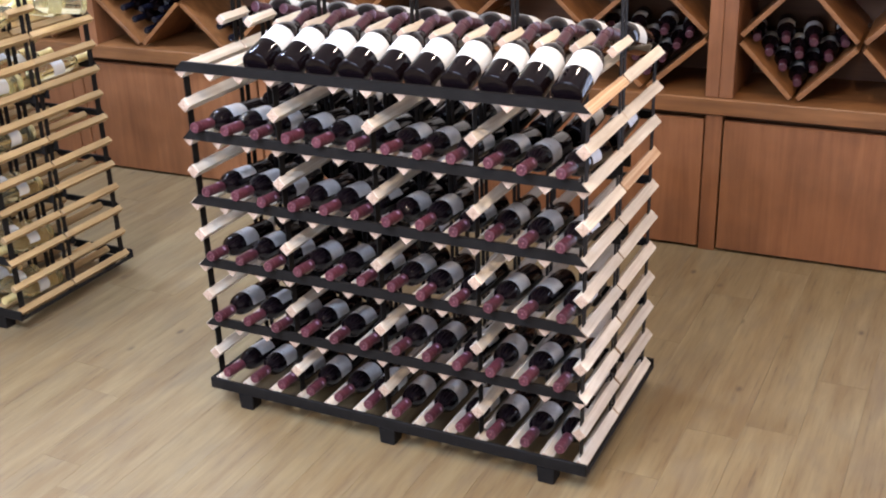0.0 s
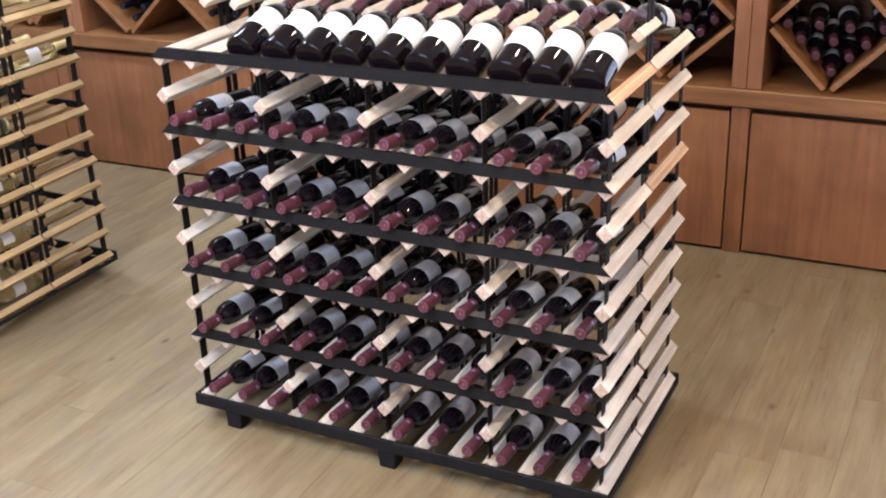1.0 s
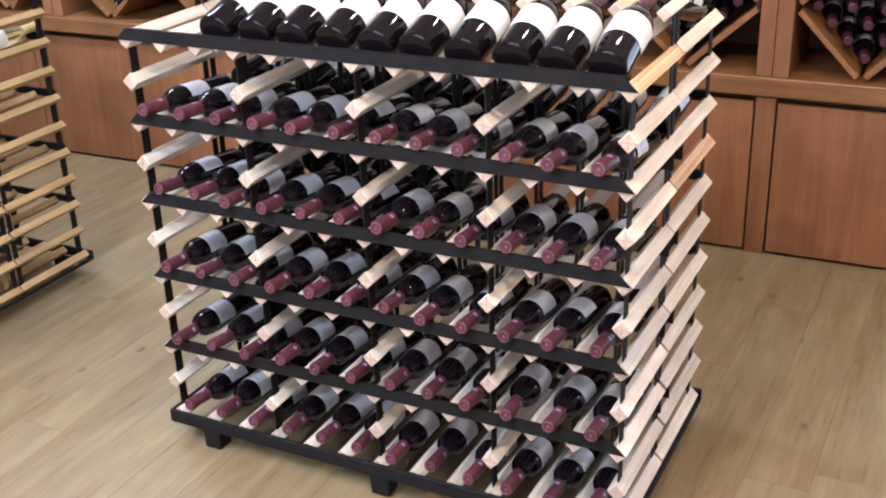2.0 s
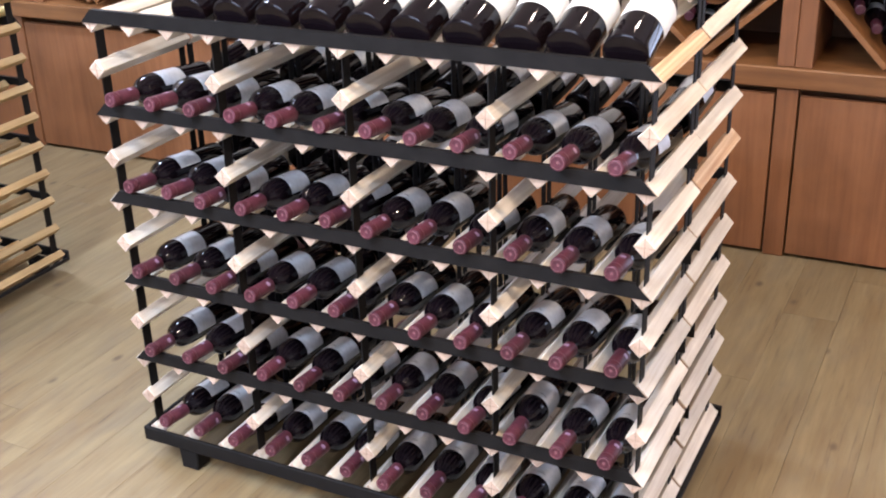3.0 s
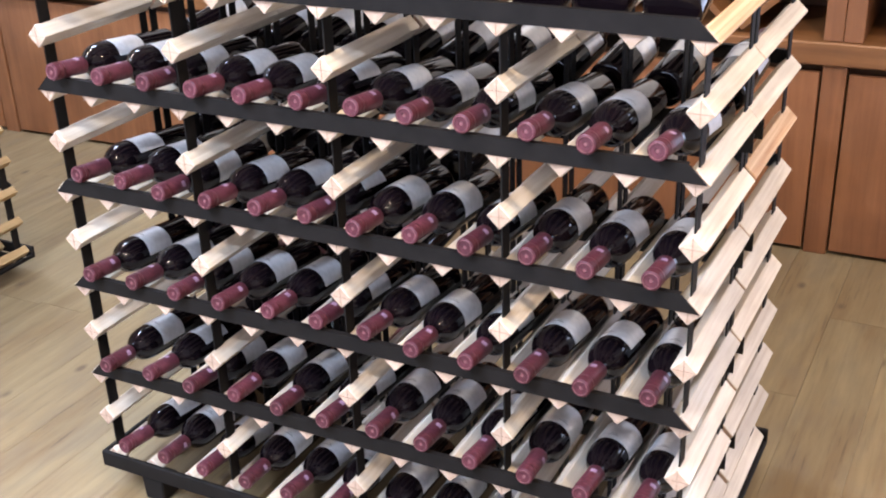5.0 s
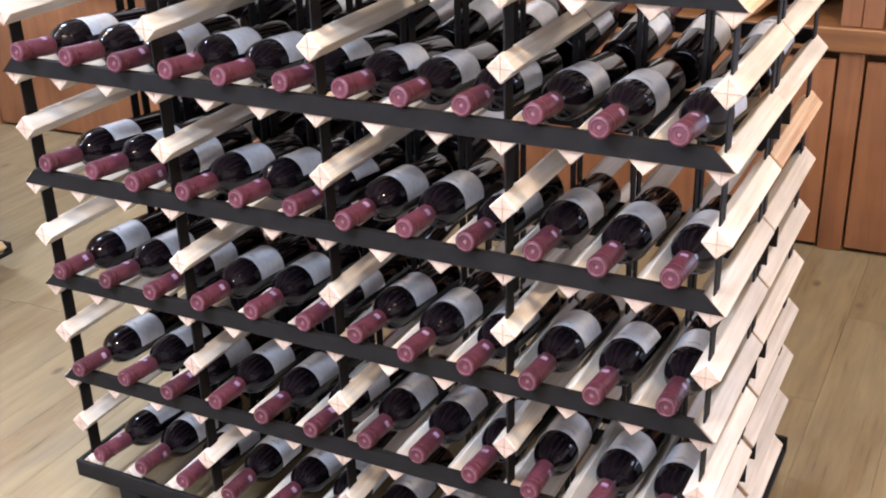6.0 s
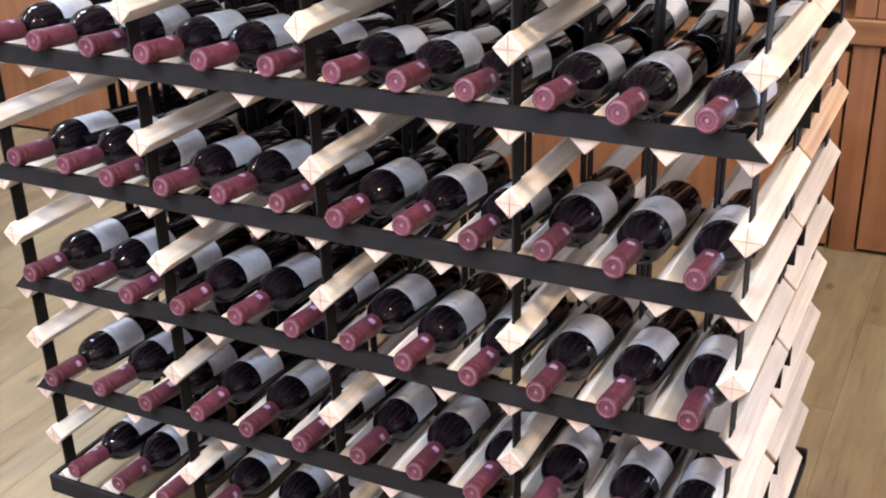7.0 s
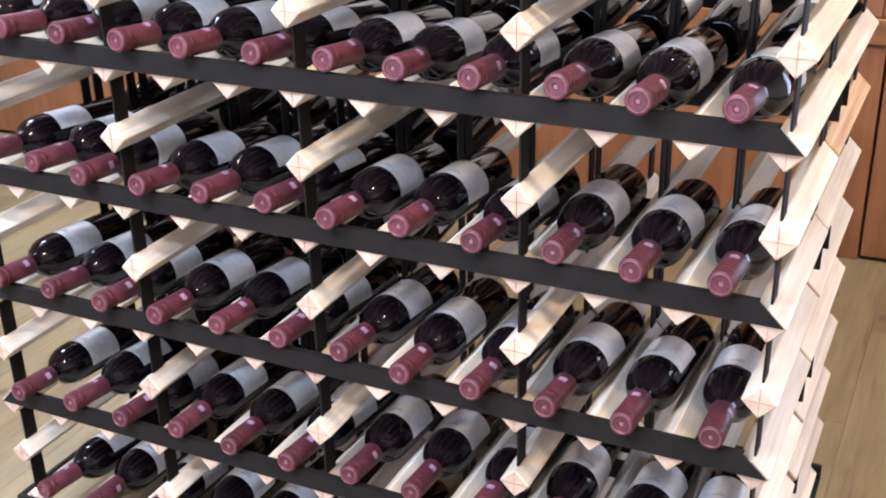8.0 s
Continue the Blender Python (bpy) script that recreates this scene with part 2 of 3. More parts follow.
def wrap(radius, y0, y1, a0, a1, thick=0.0005, steps=16):
    """A sheet bent round the y axis; angles in degrees from straight up."""
    bm = bmesh.new()
    grid = []
    for r in (radius, radius + thick):
        row = []
        for k in range(steps + 1):
            a = radians(a0 + (a1 - a0) * k / steps)
            row.append([bm.verts.new((r * math.sin(a), y, r * math.cos(a))) for y in (y0, y1)])
        grid.append(row)
    for row in grid:
        for p, q in zip(row, row[1:]):
            bm.faces.new((p[0], q[0], q[1], p[1]))
    for e in (0, 1):
        for k in range(steps):
            bm.faces.new((grid[0][k][e], grid[0][k + 1][e], grid[1][k + 1][e], grid[1][k][e]))
    for k in (0, steps):
        bm.faces.new((grid[0][k][0], grid[0][k][1], grid[1][k][1], grid[1][k][0]))
    bmesh.ops.recalc_face_normals(bm, faces=bm.faces)
    return bm


def thing(name, at, label, category, group="", kind=""):
    return tagged(put(name, None, None, at), label, category, group, kind)


# ---- the room ----
X0, X1, Y0, Y1 = -3.6, 4.2, -4.6, 2.2


def setting(name, bm, mat, label, category):
    return tagged(part(name, bm, mat), label, category, kind="structure")


floor = setting("floor", box(X0, X1, Y0, Y1, -0.06, -0.004), SUBFLOOR, "light oak plank floor with fine dark joints", "floor")
setting("ceiling", box(X0, X1, Y0, Y1, CEILING, CEILING + 0.1), CEILING_PAINT, "plain white painted ceiling over the shop", "ceiling")
def wall_with_opening(which, y0, y1):
    wx, wz, ww, wh = [row[1:5] for row in GLAZING if row[0] == which][0]
    bm = box(X0, wx - ww / 2, y0, y1, 0, CEILING)
    box(wx + ww / 2, X1, y0, y1, 0, CEILING, bm=bm)
    box(wx - ww / 2, wx + ww / 2, y0, y1, 0, wz - wh / 2, bm=bm)
    return box(wx - ww / 2, wx + ww / 2, y0, y1, wz + wh / 2, CEILING, bm=bm)


setting("wall_north", wall_with_opening("north", Y1, Y1 + 0.12), PLASTER, "plain plaster wall behind the wooden cabinets", "wall")
setting("wall_south", wall_with_opening("south", Y0 - 0.12, Y0), PLASTER, "plain plaster wall of the wine shop", "wall")
setting("wall_west", box(X0 - 0.12, X0, Y0 - 0.12, Y1 + 0.12, 0, CEILING), PLASTER, "plain plaster wall of the wine shop", "wall")
setting("wall_east", box(X1, X1 + 0.12, Y0 - 0.12, Y1 + 0.12, 0, CEILING), PLASTER, "plain plaster wall of the wine shop", "wall")

for x, y, watts, colour, radius in DOWNLIGHTS:
    lamp = thing("ceiling_light", pose(x, y, CEILING), "round recessed downlight with a steel rim in the ceiling", "lamp", "downlights")
    part("rim", lathe([(radius, 0.0), (radius + 0.02, 0.0), (radius + 0.018, 0.012), (radius, 0.012)], 24), CHROME, lamp, at=pose(0, 0, 0, -90))
    part("diffuser", lathe([(0, 0.004), (radius, 0.004), (radius, 0.0)], 24), GLOW_WARM, lamp, at=pose(0, 0, 0, -90))
    area_lamp("downlight", x, y, CEILING - 0.02, watts, colour, radius * 2, 0, "DISK")
# cool fill over the left side, built as a ceiling fitting
for x, y, watts in FILL_TROUGHS:
    lamp = thing("ceiling_light", pose(x, y, CEILING), "long white ceiling fitting, added out of view as cool fill", "lamp", "fluorescent fittings")
    part("frame", box(-0.64, 0.64, -0.16, 0.16, -0.05, 0.0, 0.006), CEILING_PAINT, lamp)
    part("diffuser", box(-0.6, 0.6, -0.13, 0.13, -0.056, -0.05), GLOW_COOL, lamp)
    area_lamp("fluorescent", x, y, CEILING - 0.065, watts, COOL, 1.2, 0.26, "RECTANGLE")

for n, (side, wx, wz, ww, wh, watts) in enumerate(GLAZING):
    inward = 1 if side == "south" else -1
    window = thing("window_%d" % (n + 1), pose(wx, Y0 - 0.06 if side == "south" else Y1 + 0.06, wz, 0, 0, 0 if side == "south" else 180),
                   "two-light window with a white frame, set out of view for daylight", "window", kind="structure")
    for x0, x1, z0, z1 in ((-ww / 2, ww / 2, -wh / 2, -wh / 2 + 0.06), (-ww / 2, ww / 2, wh / 2 - 0.06, wh / 2), (-ww / 2, -ww / 2 + 0.06, -wh / 2 + 0.06, wh / 2 - 0.06),
                           (ww / 2 - 0.06, ww / 2, -wh / 2 + 0.06, wh / 2 - 0.06), (-0.04, 0.04, -wh / 2 + 0.06, wh / 2 - 0.06)):
        part("window_frame", box(x0, x1, -0.03, 0.03, z0, z1, 0.003), CEILING_PAINT, window)
    part("window_sill", box(-ww / 2 - 0.05, ww / 2 + 0.05, 0.06, 0.16, -wh / 2 - 0.03, -wh / 2, 0.004), CEILING_PAINT, window)
    for half in (-1, 1):
        middle = half * (ww / 4 - 0.01)
        pane = part("pane", box(middle - ww / 4 + 0.05, middle + ww / 4 - 0.05, -0.004, 0.004, -wh / 2 + 0.06, wh / 2 - 0.06), WINDOW_GLASS, window)
        pane.visible_shadow = False
        lamp = area_lamp("daylight", wx + middle, Y0 - 0.02 if side == "south" else Y1 + 0.02, wz, watts / 2, DAY, ww / 2 - 0.1, wh - 0.12, "RECTANGLE")
        lamp.rotation_euler = (radians(90 * inward), 0, 0)


# ---- bottles ----
def ring_profile():
    return [(0, 0.0022), (0.0035, 0.0022), (0.0042, 0.0010), (0.0098, 0.0010), (0.0106, 0.0002), (0.0122, 0.0002), (0.0148, 0.0014), (0.0156, 0.0040),
            (0.0158, 0.0105), (0.0147, 0.0118), (0.0149, 0.0130), (0.0158, 0.0142), (0.0158, 0.0195), (0.0146, 0.0212), (0.0149, 0.0230), (0.0154, 0.0240), (0.0157, 0.0740), (0.0152, 0.0745)]


GLASS_PROFILE = [(0.0148, 0.0735), (0.0152, 0.0800), (0.0166, 0.0850), (0.0205, 0.0897), (0.0252, 0.0950), (0.0292, 0.1015), (0.0322, 0.1090), (0.0340, 0.1175), (0.0348, 0.1270),
                 (0.0350, 0.137), (0.0350, 0.290), (0.0341, 0.2965), (0.0311, 0.2992), (0.025, 0.3000), (0.014, 0.2992), (0, 0.2985)]
M_CAPSULE = mesh_of(lathe(ring_profile()), "capsule", CAPSULE, True)
M_CAPSULE_DARK = mesh_of(lathe(ring_profile()), "capsule", CAPSULE_DARK, True)
M_CAPSULE_INK = mesh_of(lathe(ring_profile()), "capsule", CAPSULE_INK, True)
M_CAPSULE_GOLD = mesh_of(lathe(ring_profile()), "capsule", FOIL_GOLD, True)
M_GLASS = mesh_of(lathe(GLASS_PROFILE), "glass", DARK_GLASS, True)
M_GLASS_PALE = mesh_of(lathe([(0, 0.0735)] + GLASS_PROFILE), "glass", PALE_GLASS, True)
M_LABEL = mesh_of(wrap(0.0351, 0.138, 0.206, -90, 88, 0.0002, 22), "label", LABEL_GREY, True)
# the show bottles are stouter, with sloping shoulders
SHOW_PROFILE = [(0.0148, 0.0735), (0.0158, 0.0800), (0.0195, 0.0900), (0.0255, 0.1010), (0.0318, 0.1130), (0.0370, 0.1250), (0.0402, 0.1370), (0.0416, 0.1480), (0.0420, 0.158),
                (0.0420, 0.290), (0.0408, 0.2968), (0.0372, 0.2994), (0.030, 0.3000), (0.016, 0.2990), (0, 0.2980)]
M_GLASS_SHOW = mesh_of(lathe(SHOW_PROFILE, 32), "glass", DARK_GLASS, True)
M_LABEL_WHITE = mesh_of(wrap(0.0421, 0.150, 0.222, -105, 105, 0.0002, 24), "label", LABEL_WHITE, True)
M_LABEL_PALE = mesh_of(wrap(0.0351, 0.160, 0.215, -70, 70), "label", LABEL_WHITE, True)
M_SEAL = mesh_of(wrap(0.0157, 0.052, 0.061, -20, 20, 0.0003, 5), "seal", SEAL, True)


M_EMBLEM = mesh_of(lathe([(0, 0.0012), (0.0026, 0.0012), (0.0030, 0.0018), (0.0030, 0.0026)], 7), "emblem", EMBLEM_AND_GLINT, True)
# pale ring that paints the highlight on the capsule's edge
M_RIM_GLINT = mesh_of(lathe([(0.0112, 0.0004), (0.0116, -0.0002), (0.0121, -0.0002), (0.0125, 0.0006)], 24), "rim", EMBLEM_AND_GLINT, True)


def print_mesh():
    bm = bmesh.new()
    for y, a, w in ((0.150, 15, 0.0018), (0.156, 8, 0.0010)):
        piece = wrap(0.0357, y, y + w, -a, a, 0.0002, 6)
        me = bpy.data.meshes.new("tmp")
        piece.to_mesh(me)
        piece.free()
        bm.from_mesh(me)
        bpy.data.meshes.remove(me)
    return mesh_of(bm, "print", PRINT, True)


M_PRINT = print_mesh()


def red_bottle(at, label, group, kind="stock"):
    """A dark bottle whose capsule end lies at the origin and whose base points along y."""
    ob = thing("wine_bottle", at, label, "bottle", group)
    put("glass", M_GLASS_SHOW if kind == "display" else M_GLASS, ob)
    if kind == "stock":
        cap = put("capsule", M_CAPSULE, ob, label="burgundy foil capsule")
        put("emblem", M_EMBLEM, cap, label="worn pale emblem")
        put("rim", M_RIM_GLINT, cap, label="thin pale ring, a painted highlight on the rim")
        tag = put("label", M_LABEL, ob, label="silver-grey paper label")
        put("print", M_PRINT, tag)
        put("seal", M_SEAL, ob, at=pose(0, 0, 0, 0, random.uniform(5, 60), 0), label="small pale seal")
    elif kind == "display":
        put("capsule", M_CAPSULE_DARK, ob, label="dark red foil capsule")
        put("label", M_LABEL_WHITE, ob, label="blank white paper label")
    else:
        if kind == "inky":
            put("capsule", M_CAPSULE_INK, ob, label="blue-black foil capsule")
        else:
            put("capsule", M_CAPSULE_DARK, ob, label="dark red foil capsule")
        put("label", M_LABEL, ob, label="silver-grey paper label")
    return ob


def white_bottle(at, label, group):
    ob = thing("wine_bottle", at, label, "bottle", group)
    put("glass", M_GLASS_PALE, ob)
    put("capsule", M_CAPSULE_GOLD, ob, label="pale gold foil capsule")
    put("label", M_LABEL_PALE, ob, label="white paper label")
    return ob


# ---- the racks ----
CELL, COLS, HALF = 0.1, 12, 0.0215
FRONT_Y0, FRONT_Y1, REAR_Y0, REAR_Y1 = -0.012, 0.281, 0.283, 0.610
BASE_Z = 0.0774


def diamond(y0, y1, half, timber, name="bar"):
    """A square bar set on its edge, sawn across at both ends."""
    me = mesh_of(prism([(0, half), (half, 0), (0, -half), (-half, 0)], y0, y1, 0.0015), name, timber)
    me.materials.append(END_GRAIN if timber is not PINE_OILED else timber)
    for p in me.polygons:
        if abs(p.normal.y) > 0.9:
            p.material_index = 1
    return me


def rack(at, pitch, timber, half, label, group):
    ob = thing("wine_rack", at, label, "wine rack", group)
    front = diamond(FRONT_Y0, FRONT_Y1, half, timber)
    rear = diamond(REAR_Y0, REAR_Y1, half, timber)
    heart_front = diamond(FRONT_Y0, FRONT_Y1, half, PINE_HEART)
    heart_rear = diamond(REAR_Y0, REAR_Y1, half, PINE_HEART)
    hearts = {(10, 12), (7, 12)} if timber is PINE else set()
    short = diamond(0.195, 0.325, 0.0165, timber, "neck_bar")
    # saw-cut cross on the bar's end, where the strip sits
    mark_bm = box(-0.0003, 0.0003, -0.0006, 0.0, -half * 0.96, half * 0.96)
    box(-half * 0.9, half * 0.9, -0.0005, 0.0, -0.00025, 0.00025, bm=mark_bm)
    mark = mesh_of(mark_bm, "slot", PENCIL)
    for j in range(11):
        z = BASE_Z + pitch * j
        for c in range(COLS + 1):
            if j % 2 and c % 3:
                continue
            roll = random.choice((0, 90, 180, 270))
            b = put("bar", heart_front if (j, c) in hearts and j == 10 else front, ob, pose(c * CELL + random.uniform(-0.001, 0.001), random.uniform(-0.002, 0.002), z, 0, roll, 0))
            if c % 3 == 0:
                put("slot", mark, b, pose(0, FRONT_Y0 - 0.0002, 0, 0, -roll, 0))
            put("bar", heart_rear if (j, c) in hearts and j == 7 else rear, ob, pose(c * CELL, random.uniform(-0.003, 0.010), z, 0, random.choice((0, 90, 180, 270)), 0))
    for c in range(COLS + 1):
        put("neck_bar", short, ob, pose(c * CELL, random.uniform(-0.004, 0.004), BASE_Z + pitch * 11, 0, random.choice((0, 90, 180, 270)), 0))
    # upright steel strips
    top = BASE_Z + pitch * 10
    for y in (0.0, 0.572):
        me = mesh_of(box(-0.0014, 0.0014, y, y + 0.026, 0.054, top), "strip", BLACK)
        for c in range(0, COLS + 1, 3):
            put("strip", me, ob, pose(c * CELL, 0, 0))
    for y, tall in ((0.258, 1.45), (0.288, 1.45)):
        long = mesh_of(box(-0.0014, 0.0014, y, y + 0.019, 0.054, tall), "strip", BLACK)
        low = mesh_of(box(-0.0014, 0.0014, y, y + 0.019, 0.054, top + pitch), "strip", BLACK)
        for c in range(COLS + 1):
            put("strip", long if c % 3 == 0 else low, ob, pose(c * CELL, 0, 0))
    # folded black rails along the shelves, with ends cut on the slant
    low, high = 0.001, 0.0275
    left, right = -0.018, COLS * CELL + 0.017
    for y, out in ((FRONT_Y0 - 0.004, 1), (REAR_Y1 + 0.001, -1)):
        outline = [(left, low), (right, low), (right - (high - low), high), (left + (high - low), high)]
        bm = prism(outline, y, y + 0.003)
        box(left + (high - low) + 0.002, right - (high - low) - 0.002, min(y, y + 0.008 * out), max(y + 0.003, y + 0.003 + 0.008 * out), high - 0.0002, high + 0.0018, bm=bm)
        me = mesh_of(bm, "rail", BLACK)
        for j in range(2, 11, 2):
            put("rail", me, ob, pose(0, 0, BASE_Z + pitch * j))
    # flat ties across the backs of the two halves
    for y in (0.246, 0.316):
        tie = mesh_of(box(-0.02, COLS * CELL + 0.02, y, y + 0.003, -0.030, 0.004), "tie", BLACK)
        for j in range(2, 10, 2):
            put("tie", tie, ob, pose(0, 0, BASE_Z + pitch * j - 0.012))
    # base frame and feet
    for x0, x1, y0, y1 in ((-0.024, 1.227, -0.024, -0.014), (-0.024, 1.227, 0.616, 0.626), (-0.024, -0.014, -0.0138, 0.6158), (1.217, 1.227, -0.0138, 0.6158)):
        part("base_rail", box(x0, x1, y0, y1, 0.054, 0.066 if x0 > 1 else 0.091, 0.002), BLACK, ob)
    foot = mesh_of(prism([(-0.024, 0.0), (0.024, 0.0), (0.028, 0.054), (-0.028, 0.054)], -0.025, 0.025, 0.003), "foot", BLACK)
    for x in (0.103, 0.606, 1.108):
        for y in (0.004, 0.59):
            put("foot", foot, ob, pose(x, y, 0.0))
    return ob


PITCH = 0.1003
rack(pose(0, 0, 0), PITCH, PINE, HALF, "pale pine and black steel rack full of red wine bottles", "wine racks")
R2 = Matrix.LocRotScale((-2.099, 0.117, 0), None, (0.941, 0.941, 0.941))
rack(R2, PITCH, PINE_OILED, 0.0180, "honey pine and black steel rack, half filled with white wine", "wine racks")

STOCK = "dark red wine bottle with burgundy capsule lying in the rack"
for j in range(0, 10, 2):
    for c in range(COLS):
        x, z = (c + 0.5) * CELL, BASE_Z + PITCH * j
        nose = -0.031 + random.uniform(-0.011, 0.011)
        at = pose(x + random.uniform(-0.003, 0.003), nose, z + 0.0475, -5.5 + random.uniform(-0.5, 0.5), random.gauss(0, 12), random.uniform(-1.6, 1.6))
        red_bottle(at, STOCK, "bottles in the rack")
        if c > (3, 3, 5, 6, 11)[j // 2]:
            continue
        at = pose(x, 0.632 + random.uniform(-0.006, 0.006), z + 0.0475, -5.5, random.uniform(-12, 12), 180 + random.uniform(-1.2, 1.2))
        red_bottle(at, STOCK, "bottles in the rack")
TILT = 17.0
for c in range(COLS):
    x, z = (c + 0.5) * CELL, BASE_Z + PITCH * 10
    for side in (1, -1):
        if side == 1 and c < 2:
            continue
        run = Vector((0, side * math.cos(radians(TILT)), math.sin(radians(TILT))))
        foot_at = Vector((x, 0.299 - side * 0.296, z + 0.033))
        cap_at = foot_at + run * 0.30
        at = pose(*cap_at, -TILT, random.uniform(-6, 6), 180 if side == 1 else 0)
        red_bottle(at, "dark wine bottle with a blank white label, leaning on show", "display bottles", "display")

for j in range(0, 10, 2):
    for c in range(COLS):
        if random.random() < (0.08 if j < 6 else 0.3) and c < 11:
            continue
        z = BASE_Z + PITCH * j
        at = R2 @ pose((c + 0.5) * CELL, -0.03 + random.uniform(-0.008, 0.008), z + 0.0475, -5.5, random.uniform(20, 70), random.uniform(-1.5, 1.5))
        white_bottle(at, "pale yellow white wine bottle with gold capsule in the rack", "white wine bottles")
for c in (8, 9, 11):
    at = R2 @ pose((c + 0.5) * CELL, 0.632, BASE_Z + PITCH * 8 + 0.0475, -5.5, random.uniform(-70, -40), 180)
    white_bottle(at, "pale yellow white wine bottle with gold capsule in the rack", "white wine bottles")
for c in range(6, COLS):
    z = BASE_Z + PITCH * 10
    run = Vector((0, math.cos(radians(TILT)), math.sin(radians(TILT))))
    cap_at = Vector(((c + 0.5) * CELL, 0.045, z + 0.038)) + run * 0.30
    white_bottle(R2 @ pose(*cap_at, -TILT, random.uniform(10, 50), 180), "pale yellow white wine bottle leaning on show", "white wine bottles")
for c in (5, 6, 8, 9, 10, 11):
    run = Vector((0, -math.cos(radians(TILT)), math.sin(radians(TILT))))
    cap_at = Vector(((c + 0.5) * CELL, 0.575, BASE_Z + PITCH * 10 + 0.034)) + run * 0.30
    white_bottle(R2 @ pose(*cap_at, -TILT, random.uniform(-50, -10), 0), "pale yellow white wine bottle leaning on show", "white wine bottles")

# ---- the wall cabinets ----
CAB_Y, CAB_D = 1.696, 0.42
LEDGE0, LEDGE1 = 0.570, 0.634
CAB_X0, CAB_X1 = -3.55, 2.29
POSTS = [-3.25, -1.866, 1.161, 2.140]
CAB_TOP = 1.10
CAB = pose(0.02, 0, 0, 0, 0, 1.5)
cab = thing("wall_cabinet", CAB, "cherry wood wall cabinet with diamond wine bins over doors", "cabinet", kind="structure")
part("carcass", box(CAB_X0, CAB_X1, CAB_Y + 0.06, CAB_Y + CAB_D, 0.0, LEDGE0 - 0.002), CHERRY_SHADED, cab)
part("ledge", box(CAB_X0, CAB_X1, CAB_Y - 0.022, CAB_Y + CAB_D, LEDGE0, LEDGE1, 0.004), CHERRY_X, cab)
part("back_panel", box(CAB_X0, CAB_X1, CAB_Y + CAB_D - 0.02, CAB_Y + CAB_D, LEDGE1 + 0.001, CAB_TOP - 0.001), CHERRY_SHADED, cab)
part("top_board", box(CAB_X0, CAB_X1, CAB_Y, CAB_Y + CAB_D, CAB_TOP, CAB_TOP + 0.03, 0.003), CHERRY_X, cab)
for px in POSTS:
    part("post", box(px - 0.052, px - 0.001, CAB_Y - 0.006, CAB_Y + CAB_D - 0.021, LEDGE1 + 0.001, CAB_TOP - 0.001, 0.002), CHERRY_Z, cab)
    part("post", box(px + 0.001, px + 0.052, CAB_Y - 0.006, CAB_Y + CAB_D - 0.021, LEDGE1 + 0.001, CAB_TOP - 0.001, 0.002), CHERRY_Z, cab)
for x0, x1 in ((-3.55, -3.285), (-2.020, -1.954), (1.115, 1.179), (2.100, 2.29)):
    part("stile", box(x0, x1, CAB_Y, CAB_Y + 0.059, 0.0, LEDGE0 - 0.001, 0.002), CHERRY_Z, cab)


def cabinet_door(x0, x1):
    d = part("door", box(x0 + 0.006, x1 - 0.006, CAB_Y + 0.002, CAB_Y + 0.022, 0.012, LEDGE0 - 0.027, 0.002), CHERRY_Z, cab, "flush cherry wood door")
    return d


for a, b, n in ((-3.284, -2.021, 2), (-1.953, 1.114, 3), (1.180, 2.099, 1)):
    for k in range(n):
        cabinet_door(a + (b - a) * k / n, a + (b - a) * (k + 1) / n)


def slat(x0, z0, x1, z1, y0, y1):
    a, b = Vector((x0, z0)), Vector((x1, z1))
    d = (b - a).normalized()
    n = Vector((-d.y, d.x)) * 0.009
    return prism([tuple(a + n), tuple(b + n), tuple(b - n), tuple(a - n)], y0, y1, 0.001)


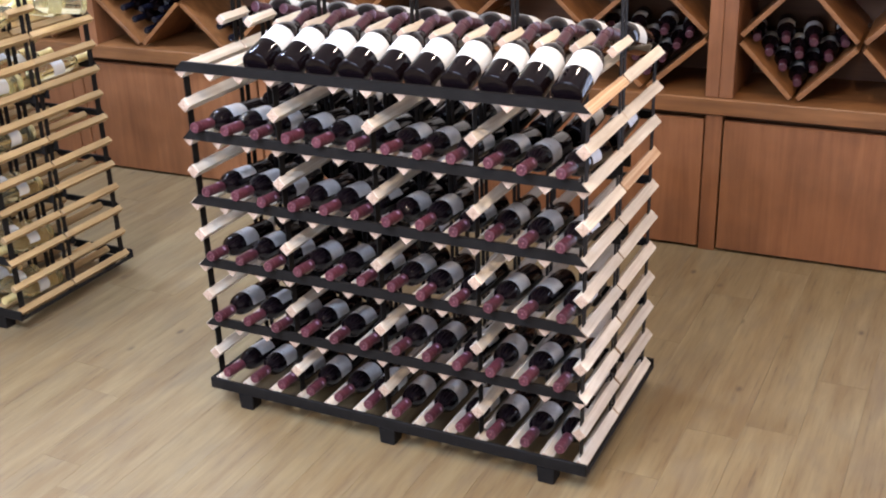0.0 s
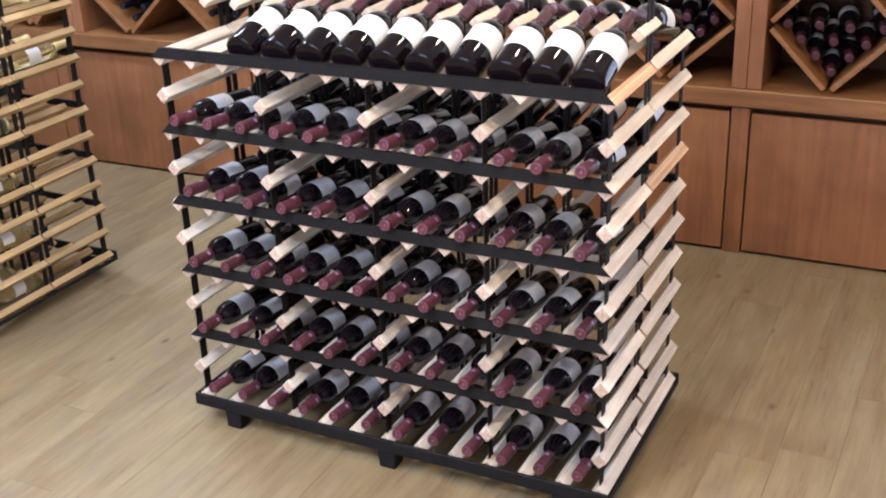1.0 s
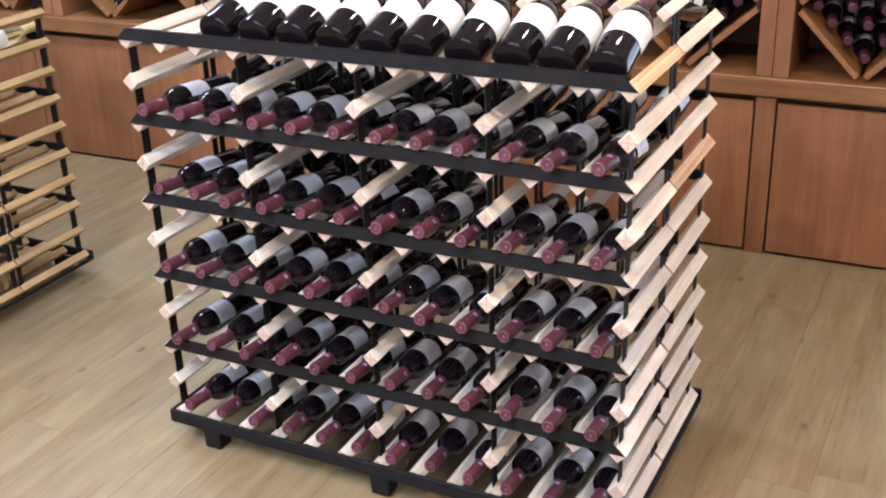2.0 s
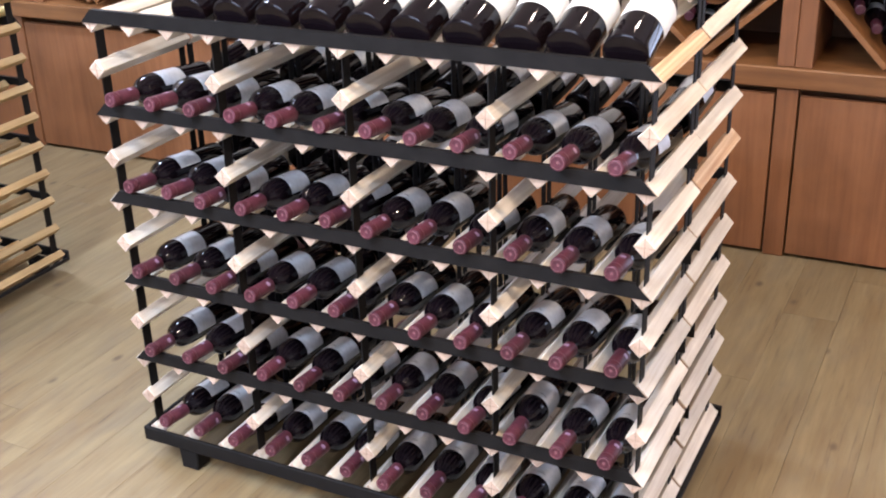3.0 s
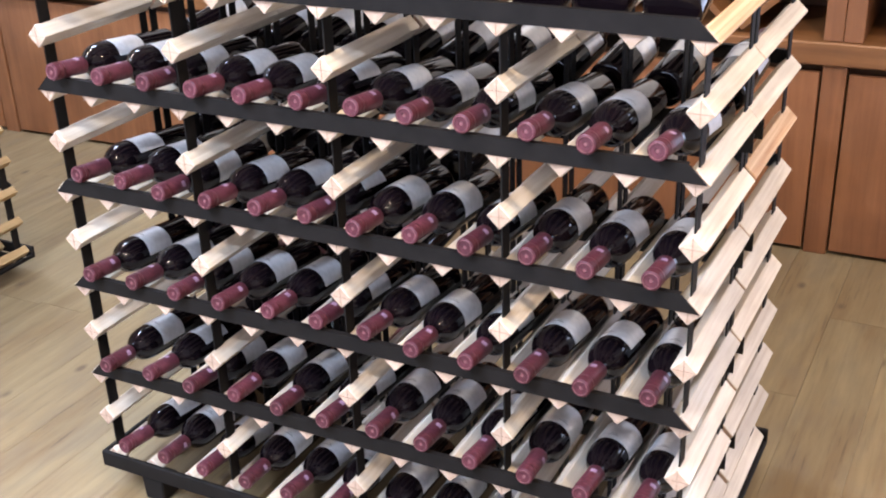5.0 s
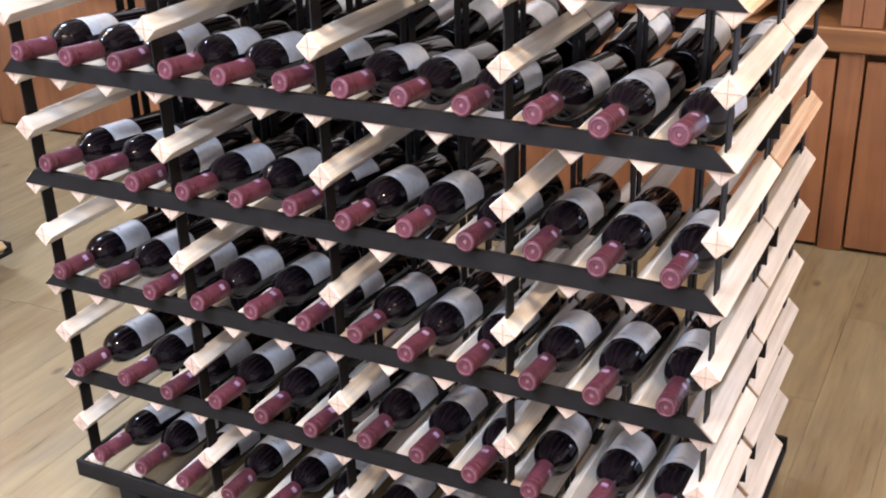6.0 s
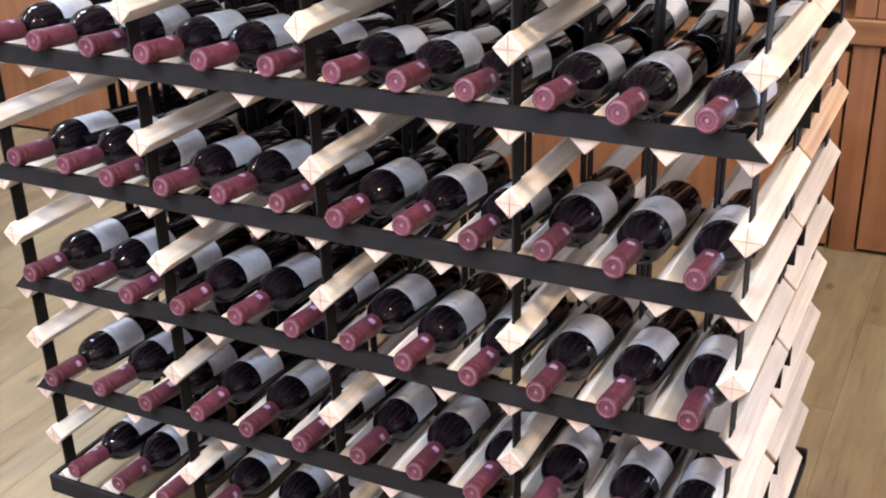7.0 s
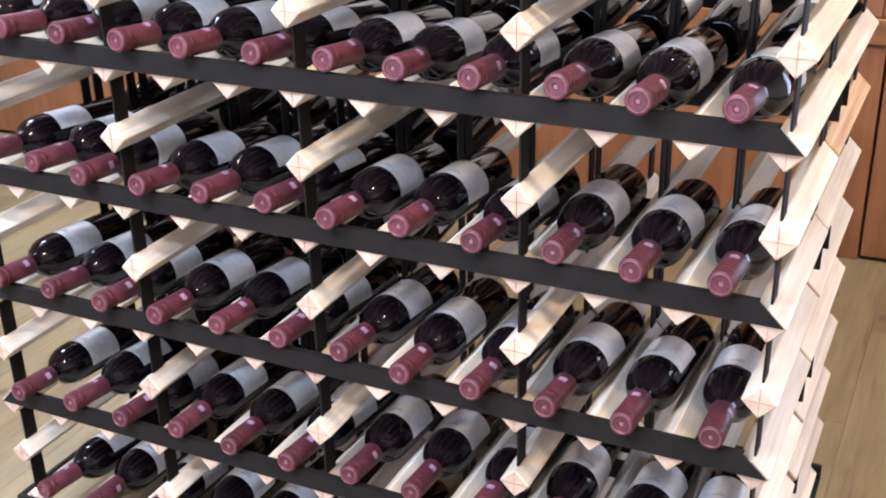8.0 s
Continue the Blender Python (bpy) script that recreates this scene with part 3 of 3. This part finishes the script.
BIN_H = 0.45
for a, b, n in ((-3.196, -1.919, 3), (-1.812, 1.108, 6), (1.214, 2.087, 2)):
    w = (b - a) / n
    z0 = LEDGE1 + 0.002
    zm, zt = z0 + BIN_H / 2, z0 + BIN_H
    y0, y1 = CAB_Y + 0.012, CAB_Y + CAB_D - 0.022
    for k in range(n):
        x0, xm, x1 = a + k * w, a + (k + 0.5) * w, a + (k + 1) * w
        e = 0.013
        for p in ((x0 + e, zm - e, xm - e, z0 + e), (xm + e, z0 + e, x1 - e, zm - e), (x0 + e, zm + e, xm - e, zt - e), (xm + e, zt - e, x1 - e, zm + e)):
            part("bin_board", slat(*p, y0, y1), CHERRY_X, cab)


def pile(x, z, rows, label, turn):
    """Stout bottles lying in the lower corner of a bin, capsules to the front."""
    for r in range(rows):
        for k in range(r + 1):
            bx, bz = x + (k - r / 2) * 0.107, z + 0.060 + r * 0.053
            at = CAB @ pose(bx + random.uniform(-0.003, 0.003), CAB_Y + 0.05 + random.uniform(-0.01, 0.015), bz, 0, random.uniform(-40, 40), turn + random.uniform(-1, 1))
            red_bottle(at, label, "bottles in the wall bins", "inky" if x < -1 else "bin")


BIN = "dark wine bottle lying in the diamond bin of the cabinet"
for x, rows in ((-2.13, 4), (-1.569, 4), (-1.082, 2), (0.865, 4), (-0.108, 3), (1.432, 4)):
    pile(x, LEDGE1 + 0.006, rows, BIN, 8.0 if x > 0.5 else 2.0)

# ---- floor planks ----
rnd = random.Random(4)
WIDTH, LENGTH = 0.156, 1.22
PLANKS = {}


def plank_mesh(width, length):
    key = (round(width, 3), round(length, 3))
    if key not in PLANKS:
        PLANKS[key] = mesh_of(box(0.0004, width - 0.0004, 0.0004, length - 0.0004, -0.004, 0.0), "plank", OAK)
    return PLANKS[key]


x = X0
while x < X1 - 0.001:
    width = min(WIDTH, X1 - x)
    y = Y0 - round(rnd.uniform(0.05, 0.95) * LENGTH, 2)
    while y < Y1 - 0.001:
        y0, y1 = max(y, Y0), min(y + LENGTH, Y1)
        put("plank", plank_mesh(width, y1 - y0), floor, pose(x, y0, 0))
        y += LENGTH
    x += WIDTH
